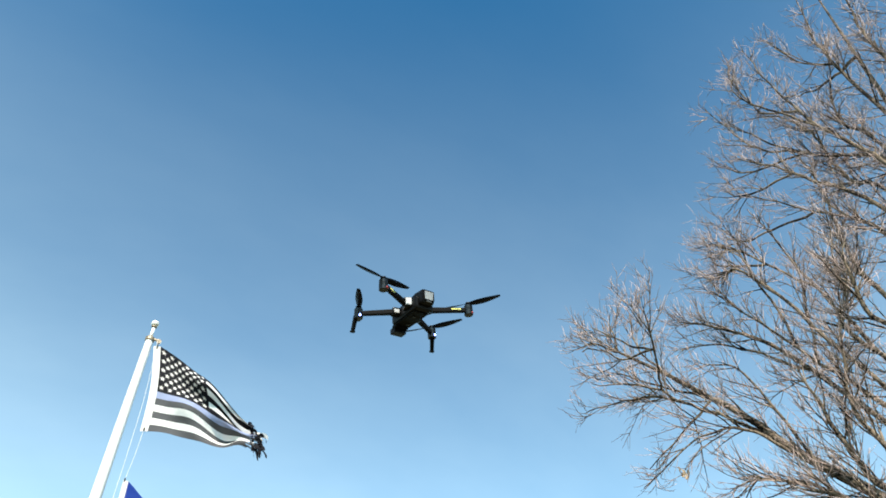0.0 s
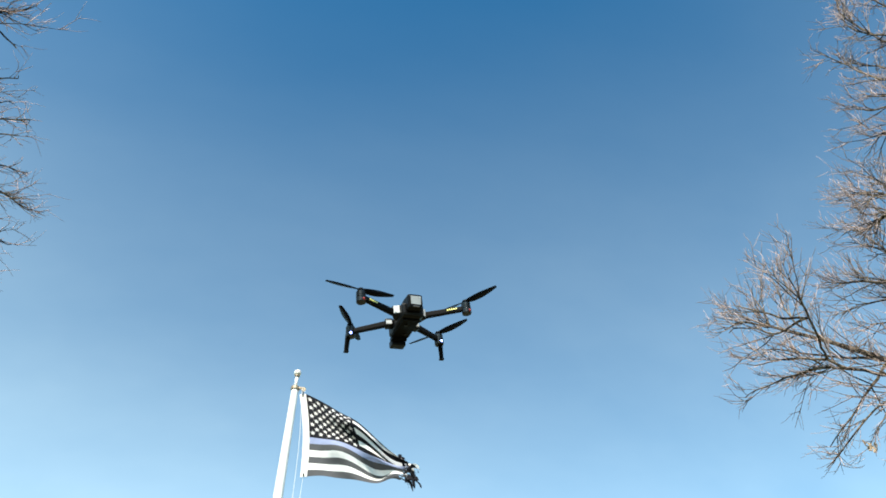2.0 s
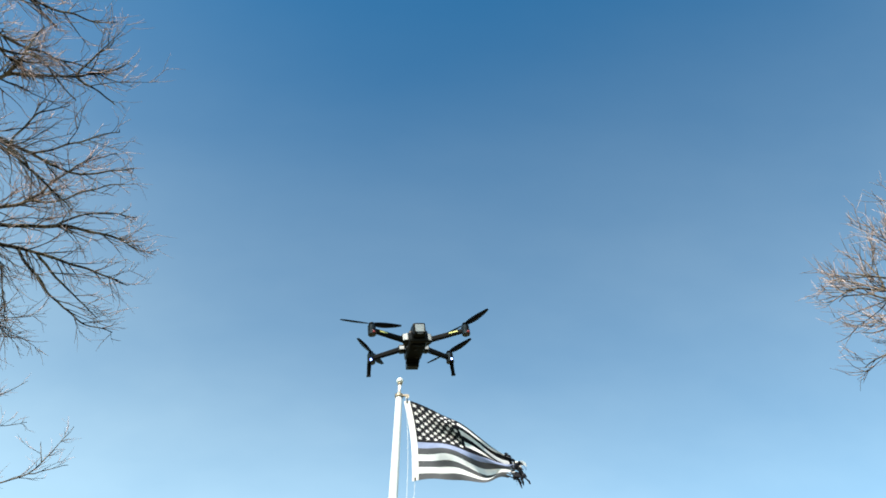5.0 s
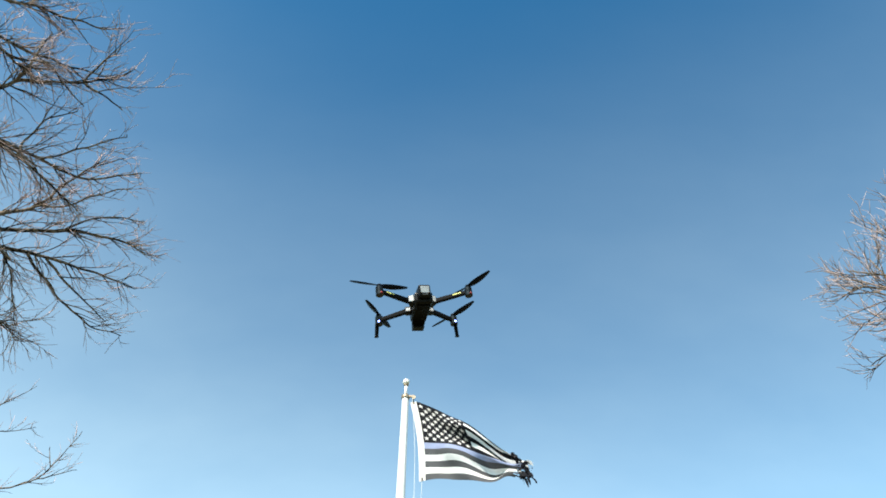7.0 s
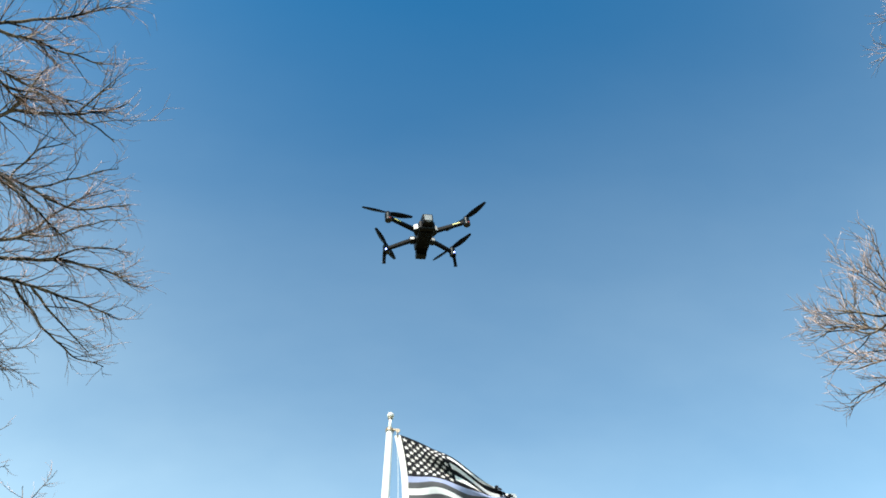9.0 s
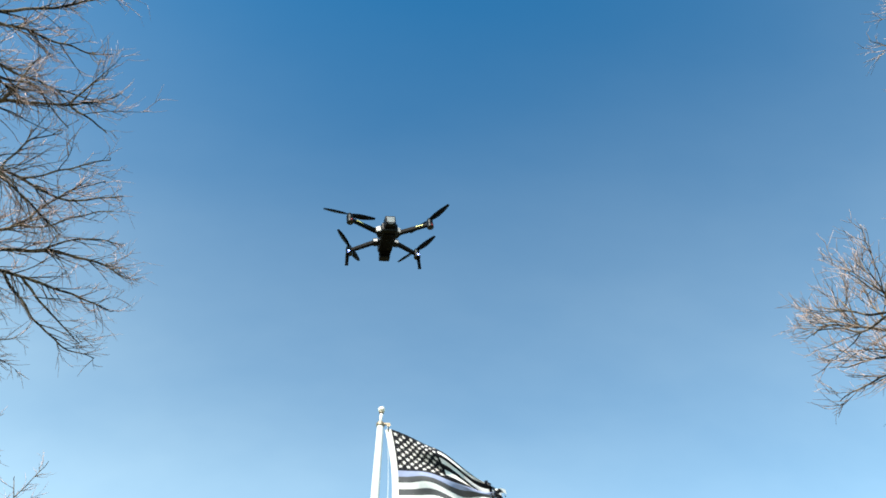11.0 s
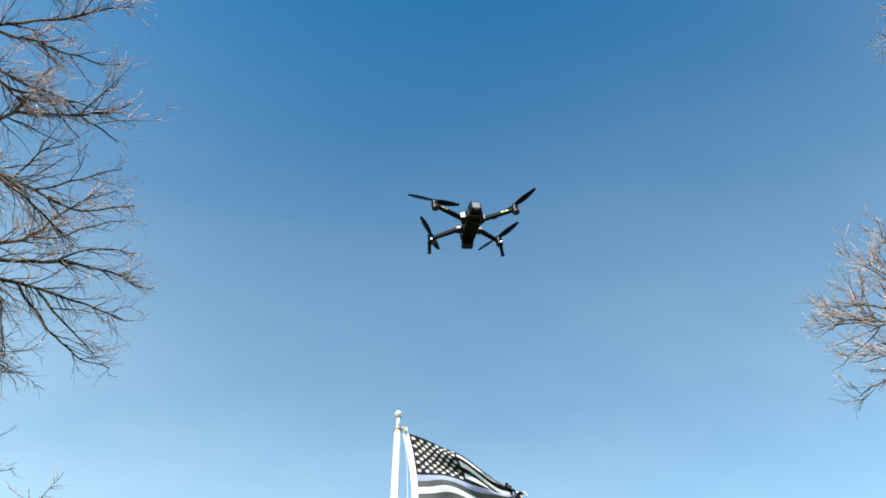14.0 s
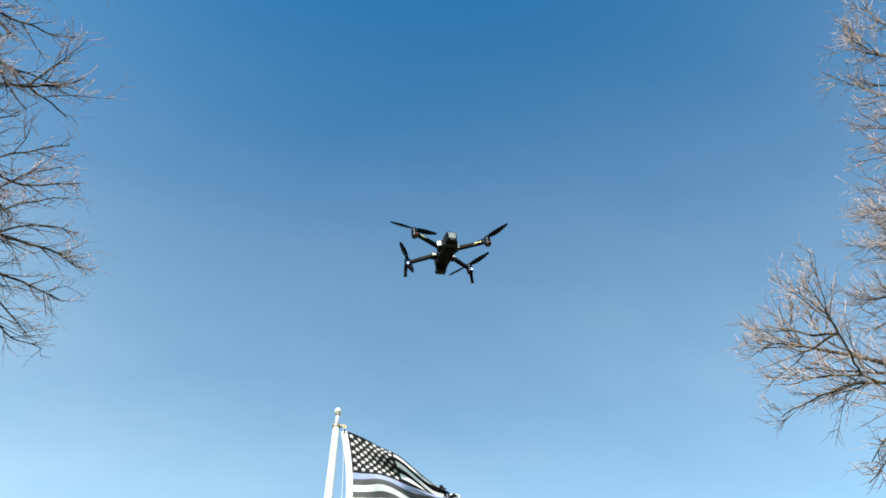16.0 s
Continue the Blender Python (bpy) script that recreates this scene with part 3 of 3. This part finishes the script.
limb(right_tree, 11, 0.11, (14.58, 3.17, 16.07), (14.48, 3.78, 18.16), (14.50, 3.78, 20.16), (14.62, 3.49, 22.66))
limb(right_tree, 11.5, 0.1, (14.48, 2.37, 16.77), (14.39, 2.78, 18.87), (14.51, 2.49, 21.07))
limb(right_tree, 6.6, 0.09, (13.91, 6.15, 11.76), (13.83, 6.46, 13.36), (13.84, 6.36, 15.66), (13.75, 6.57, 16.76))
limb(right_tree, 9, 0.08, (14.55, 4.87, 15.56), (14.36, 5.37, 17.46), (14.59, 4.68, 20.56))
limb(right_tree, 0, 0.05, (13.71, 6.31, 16.52), (13.30, 7.31, 17.74), (12.91, 7.97, 19.86))
limb(right_tree, 0, 0.045, (13.71, 6.31, 16.52), (13.09, 7.64, 16.82), (12.79, 8.06, 17.46))
limb(right_tree, 0, 0.05, (13.31, 5.76, 17.50), (13.57, 6.85, 18.96), (13.43, 7.13, 20.75), (13.47, 7.06, 21.36))
limb(right_tree, 0, 0.045, (13.16, 6.48, 15.68), (12.92, 7.66, 15.86), (12.76, 8.06, 16.26))
limb(right_tree, 0, 0.045, (13.34, 6.55, 14.33), (12.72, 8.10, 14.51), (12.48, 8.45, 14.86))
limb(right_tree, 0, 0.045, (12.61, 7.62, 13.39), (12.26, 8.65, 13.86), (12.13, 8.87, 14.16))
limb(right_tree, 0, 0.03, (9.23, 8.43, 10.12), (9.05, 8.42, 10.50), (8.90, 8.37, 10.87), (8.84, 8.29, 11.16))
limb(right_tree, 0, 0.03, (9.03, 8.65, 10.28), (8.79, 8.85, 10.55), (8.53, 9.05, 10.81), (8.29, 9.27, 11.02))
limb(right_tree, 0, 0.03, (9.11, 8.78, 10.05), (8.80, 9.06, 10.31), (8.54, 9.29, 10.54), (8.23, 9.66, 10.65))
limb(right_tree, 4.4, 0.11, (11.73, 6.12, 6.72), (11.45, 6.62, 7.42), (11.25, 6.77, 8.27), (11.12, 6.86, 8.96), (11.00, 6.95, 9.58))
limb(right_tree, 4.9, 0.1, (11.68, 5.86, 7.16), (11.48, 6.18, 7.74), (11.28, 6.31, 8.49), (11.18, 6.11, 9.28), (11.13, 5.95, 9.90))
limb(right_tree, 4, 0.09, (11.74, 6.02, 6.16), (11.44, 6.65, 6.85), (11.20, 7.26, 7.30), (11.01, 7.86, 7.53))
limb(right_tree, 6.3, 0.09, (11.93, 4.91, 9.04), (11.42, 5.40, 9.89), (11.12, 5.29, 10.75), (11.04, 5.13, 11.30))
finish_tree(right_tree, 4)

left_tree = start_tree("bare deciduous tree with drooping dark branches and reddish twigs", LEFT_ROOT, 4.60, 19.0, 23, radius=0.3, rise=0.0, dense=0.74, slim=0.40, spread=0.55, fine=0.84, twig=RED_TWIG)
limb(left_tree, 17, 0.09, (-8.11, 5.77, 14.14), (-7.68, 6.15, 14.44), (-7.36, 6.41, 14.71), (-6.94, 6.81, 14.94), (-6.46, 7.15, 15.21), (-6.11, 7.33, 15.47))
limb(left_tree, 17.2, 0.08, (-7.93, 5.97, 13.37), (-7.56, 6.49, 13.60), (-7.16, 6.97, 13.83), (-6.54, 7.52, 14.12), (-6.11, 7.89, 14.37))
limb(left_tree, 17.4, 0.07, (-7.55, 5.81, 12.91), (-7.24, 6.39, 12.97), (-7.03, 6.80, 13.04), (-6.84, 7.18, 13.09))
limb(left_tree, 9.2, 0.1, (-7.90, 6.80, 12.32), (-7.40, 6.99, 12.79), (-7.01, 7.13, 13.18), (-6.33, 7.43, 13.61), (-5.89, 7.53, 13.99), (-5.65, 7.56, 14.30))
limb(left_tree, 0, 0.05, (-7.11, 7.01, 12.89), (-7.00, 6.84, 13.30), (-6.89, 6.65, 13.71), (-6.79, 6.59, 14.02))
limb(left_tree, 14.8, 0.09, (-7.92, 7.13, 12.07), (-7.47, 7.76, 12.23), (-6.99, 8.34, 12.41), (-6.43, 8.92, 12.58), (-5.86, 9.18, 12.98), (-5.64, 9.34, 13.25))
limb(left_tree, 16.2, 0.09, (-7.70, 6.82, 11.88), (-7.23, 7.56, 11.88), (-6.68, 8.34, 11.83), (-6.24, 9.05, 11.69))
limb(left_tree, 5.2, 0.1, (-8.06, 8.65, 10.95), (-7.61, 8.92, 11.49), (-7.21, 9.15, 11.96), (-7.02, 9.18, 12.44), (-6.67, 9.13, 13.06), (-6.09, 9.27, 13.63))
limb(left_tree, 8.2, 0.11, (-7.84, 8.49, 10.65), (-7.40, 8.89, 11.03), (-6.58, 9.37, 11.57), (-6.07, 9.83, 11.83), (-5.68, 10.24, 12.02), (-5.43, 10.62, 12.14))
limb(left_tree, 9.4, 0.1, (-7.84, 8.61, 10.53), (-7.37, 9.06, 10.82), (-6.82, 9.56, 11.07), (-6.32, 10.08, 11.20), (-5.88, 10.52, 11.34), (-5.59, 10.87, 11.44))
limb(left_tree, 0, 0.06, (-6.89, 9.24, 10.86), (-6.58, 9.99, 10.54), (-6.19, 10.62, 10.36), (-5.67, 11.10, 10.40))
limb(left_tree, 0, 0.055, (-6.76, 9.51, 11.01), (-6.44, 10.32, 10.83), (-6.06, 11.07, 10.71))
limb(left_tree, 13.2, 0.03, (-7.46, 8.59, 10.56), (-7.17, 8.96, 10.54), (-7.07, 9.47, 10.16), (-7.00, 9.96, 9.73))
limb(left_tree, 0, 0.045, (-6.60, 9.31, 11.50), (-6.25, 9.43, 11.92), (-5.83, 9.67, 12.26), (-5.51, 9.95, 12.47))
limb(left_tree, 0, 0.045, (-7.11, 9.00, 11.74), (-6.67, 9.18, 12.09), (-6.10, 9.27, 12.58), (-5.72, 9.42, 12.86))
limb(left_tree, 0, 0.045, (-6.29, 7.39, 13.55), (-6.03, 7.27, 14.16), (-5.90, 7.23, 14.64))
limb(left_tree, 0, 0.04, (-6.89, 8.23, 12.27), (-6.50, 8.31, 12.70), (-6.08, 8.42, 13.10), (-5.76, 8.50, 13.45))
limb(left_tree, 13.8, 0.03, (-7.45, 9.01, 9.75), (-7.15, 9.75, 9.68), (-7.06, 10.28, 9.63))
limb(left_tree, 9.6, 0.09, (-8.40, 6.07, 14.05), (-7.85, 6.10, 14.62), (-7.20, 6.25, 15.14), (-6.68, 6.32, 15.58), (-6.30, 6.37, 15.94), (-5.85, 6.42, 16.30))
limb(left_tree, 0, 0.04, (-6.21, 7.29, 13.40), (-6.05, 7.57, 13.47), (-5.84, 7.85, 13.57), (-5.78, 8.03, 13.65))
limb(left_tree, 0, 0.04, (-6.83, 6.59, 13.21), (-6.62, 6.90, 13.32), (-6.50, 7.31, 13.31), (-6.31, 7.74, 13.30))
limb(left_tree, 0, 0.04, (-7.15, 7.94, 12.03), (-7.00, 7.77, 12.57), (-6.79, 7.75, 13.00), (-6.49, 7.87, 13.37))
limb(left_tree, 11.4, 0.08, (-11.53, 6.94, 18.57), (-10.31, 8.66, 21.36), (-9.80, 9.38, 23.25))
finish_tree(left_tree, 4)

back_tree = start_tree("smaller bare tree farther back behind the lawn", BACK_ROOT, 4.00, 15.0, 31, radius=0.2, dense=0.46, slim=0.42, spread=0.5, twig=RED_TWIG)
limb(back_tree, 5.5, 0.07, (-13.15, 19.39, 10.22), (-11.34, 20.41, 11.80), (-10.73, 20.83, 13.60))
limb(back_tree, 0, 0.03, (-11.37, 20.45, 11.74), (-10.57, 21.11, 12.41))
limb(back_tree, 6.5, 0.06, (-13.94, 19.19, 12.03), (-12.41, 20.12, 14.81))
limb(back_tree, 6, 0.05, (-13.53, 18.69, 11.63), (-11.73, 19.91, 13.20))
limb(back_tree, 0, 0.025, (-11.21, 20.55, 12.31), (-11.35, 20.46, 12.84))
finish_tree(back_tree, 3)


# ---------------------------------------------------------------- quadcopter
def build_quadcopter():
    drone = new("quadcopter")
    drone.matrix_world = Matrix.Translation((0.319, 0.634, 2.890)) @ pose(0, 0, 0, 5.67, -8.34, 8.14) @ Matrix.Diagonal((0.76, 0.80, 0.76, 1.0))
    tagged(drone, "black folding quadcopter hovering in the air with its arms spread", "quadcopter")
    body = part("body", merge(box(0.048, 0.100, 0.030, pose(0, -0.058, -0.012), 0.006, (0.86, 0.9)),
                              box(0.036, 0.085, 0.016, pose(0, -0.055, 0.006), 0.006, (0.75, 0.7))), SHELL, drone)
    # the raised rear end: a tapered block with a glossy window in its end face
    battery = part("battery", box(0.034, 0.034, 0.036, pose(0, -0.107, -0.002, 0, 0, 180), 0.005, (0.90, 0.92)), SHELL, drone, "black battery pack with a glossy window")
    part("end_frame", merge(box(0.027, 0.003, 0.003, pose(0, -0.1245, 0.0095), 0.001), box(0.027, 0.003, 0.003, pose(0, -0.1245, -0.0125), 0.001),
                            box(0.003, 0.003, 0.022, pose(-0.0125, -0.1245, -0.0015), 0.001), box(0.003, 0.003, 0.022, pose(0.0125, -0.1245, -0.0015), 0.001)), MATT, battery)
    part("end_window", box(0.0225, 0.002, 0.0195, pose(0, -0.1243, -0.0015, 8, 0, 0), 0.0006), WINDOW, battery, "glossy grey window")
    part("end_latch", box(0.014, 0.003, 0.003, pose(0, -0.1240, -0.0155), 0.0008), GLOSS, battery)
    part("belly_plate", box(0.037, 0.072, 0.004, pose(0, -0.058, -0.0280), 0.0015), MATT, body)
    part("sensor", turned([(0.004, -0.0315), (0.004, -0.028)], pose(-0.004, -0.072, 0), 14), SHELL, body)
    part("sensor", turned([(0.004, -0.0315), (0.004, -0.028)], pose(0.006, -0.036, 0), 14), SHELL, body)
    # the caps' light grey paints the sunlit faces of shoulders and hinges
    for s in (-1, 1):
        part("shoulder", box(0.020, 0.024, 0.024, pose(s * 0.024, -0.078, -0.006, 0, 0, s * 26), 0.003), SHELL, body)
        part("shoulder_cap", box(0.013, 0.002, 0.017, pose(s * 0.0293, -0.0892, -0.005, 0, 0, s * 26), 0.0006), SUNLIT_GREY, body, "shoulder cap, light grey for painted sunlight")
        part("hinge", box(0.017, 0.018, 0.018, pose(s * 0.029, -0.036, -0.008, 0, 0, s * 12), 0.003), SHELL, body)
        part("hinge_cap", box(0.012, 0.002, 0.009, pose(s * 0.0310, -0.0452, -0.009, 0, 0, s * 12), 0.0006), SUNLIT_GREY, body, "hinge cap, light grey for painted sunlight")
    gimbal = part("gimbal", merge(box(0.034, 0.018, 0.010, pose(0, -0.013, -0.029), 0.003), box(0.010, 0.010, 0.012, pose(0, -0.010, -0.023), 0.002)), MATT, drone)
    part("camera_block", box(0.031, 0.020, 0.014, pose(0, -0.004, -0.036), 0.002), SHELL, gimbal)
    part("lens", turned([(0.005, 0), (0.006, 0.002), (0.005, 0.004)], pose(0, 0.005, -0.036, -90, 0, 0), 16), LENS, gimbal, smooth=True)

    def bar(a, b, w, h, m):
        a, b = Vector(a), Vector(b)
        d = b - a
        turn = d.to_track_quat("Y", "Z").to_matrix().to_4x4()
        return box(w, d.length, h, Matrix.Translation((a + b) / 2) @ turn, 0.002, (0.82, 0.85))
    # arms: rear pair with red lamps, front pair with legs and blue lamps; blade angles in degrees
    for s, rear, spin in ((-1, True, 190), (1, True, -56), (-1, False, 238), (1, False, 305)):
        root = (s * 0.028, -0.078, -0.008) if rear else (s * 0.031, -0.036, -0.008)
        tip = Vector((s * 0.115, -0.1195, -0.0045)) if rear else Vector((s * 0.1015, 0.003, -0.012))
        arm = part("arm", bar(root, tip, 0.011, 0.012, None), ARM, drone)
        x, y, z = tip
        part("motor_pod", turned([(0.0088, -0.0135), (0.0100, -0.0125), (0.0100, -0.0030), (0.0094, -0.0025), (0.0094, -0.0015), (0.0100, -0.0010), (0.0100, 0.0020)], Matrix.Translation(tip), 26), STEEL, arm, "dark metal motor housing")
        part("motor", turned([(0.0092, 0.0025), (0.0096, 0.0032), (0.0096, 0.0105), (0.0084, 0.0122), (0.0028, 0.0126), (0.0028, 0.016)], Matrix.Translation(tip), 26), STEEL, arm, "dark metal motor bell")
        if rear:
            part("lamp", turned([(0.002, -0.0035), (0.0035, -0.001), (0.002, 0.002)], Matrix.Translation(tip + Vector((0.003, -0.0085, -0.0085))), 12), RED_LED, arm, "small red lamp")
            mid = Vector(root).lerp(tip, 0.72)
            d = tip - Vector(root)
            turn = d.to_track_quat("Y", "Z").to_matrix().to_4x4()
            for k in range(5):
                part("print_bar", box(0.0008, 0.0034, 0.0036, Matrix.Translation(mid) @ turn @ pose(s * 0.0054, -0.012 + 0.0045 * k, 0.0008), 0.0002), YELLOW, arm, "yellow print")
        else:
            leg = part("leg", merge(bar(tip + Vector((s * 0.004, 0.004, -0.004)), tip + Vector((s * 0.0072, 0.012, -0.040)), 0.0108, 0.0070, None)), MATT, arm)
            part("rubber_foot", box(0.0106, 0.0072, 0.004, Matrix.Translation(tip + Vector((s * 0.0072, 0.0124, -0.041))), 0.0012), SHELL, leg)
            part("lamp", turned([(0.002, -0.0025), (0.0026, 0.0), (0.002, 0.002)], Matrix.Translation(tip + Vector((0.002 * s, -0.0095, -0.0075))), 12), BLUE_LED, arm, "small glowing blue lamp")
        prop = part("propeller_hub", turned([(0.0065, 0.0150), (0.0070, 0.0165), (0.0060, 0.0190), (0.003, 0.0200)], Matrix.Translation(tip), 16), SHELL, arm)
        for half in (0, 180):
            verts, faces, rows = [], [], 10
            for i in range(rows + 1):
                f = i / rows
                r = 0.004 + 0.072 * f
                w = 0.0062 + 0.0125 * math.sin(math.pi * min(1, f * 0.92 + 0.06)) ** 0.8 * (1 - 0.35 * f)
                pitch = radians(24 - 15 * f)
                for cx, th in ((-0.42, 0), (0.0, 0.0009), (0.58, 0), (0.0, -0.0006)):
                    verts.append(Vector((r, cx * w * math.cos(pitch), 0.0175 - cx * w * math.sin(pitch) + th + 0.003 * f * f)))
            for i in range(rows):
                for k in range(4):
                    a, b = i * 4 + k, i * 4 + (k + 1) % 4
                    faces.append((a, b, b + 4, a + 4))
            faces += [(3, 2, 1, 0), tuple(rows * 4 + k for k in range(4))]
            m = Matrix.Translation(tip) @ pose(0, 0, 0, 0, 0, spin + half)
            raw_part("blade", [m @ v for v in verts], faces, [BLADE], prop)


build_quadcopter()
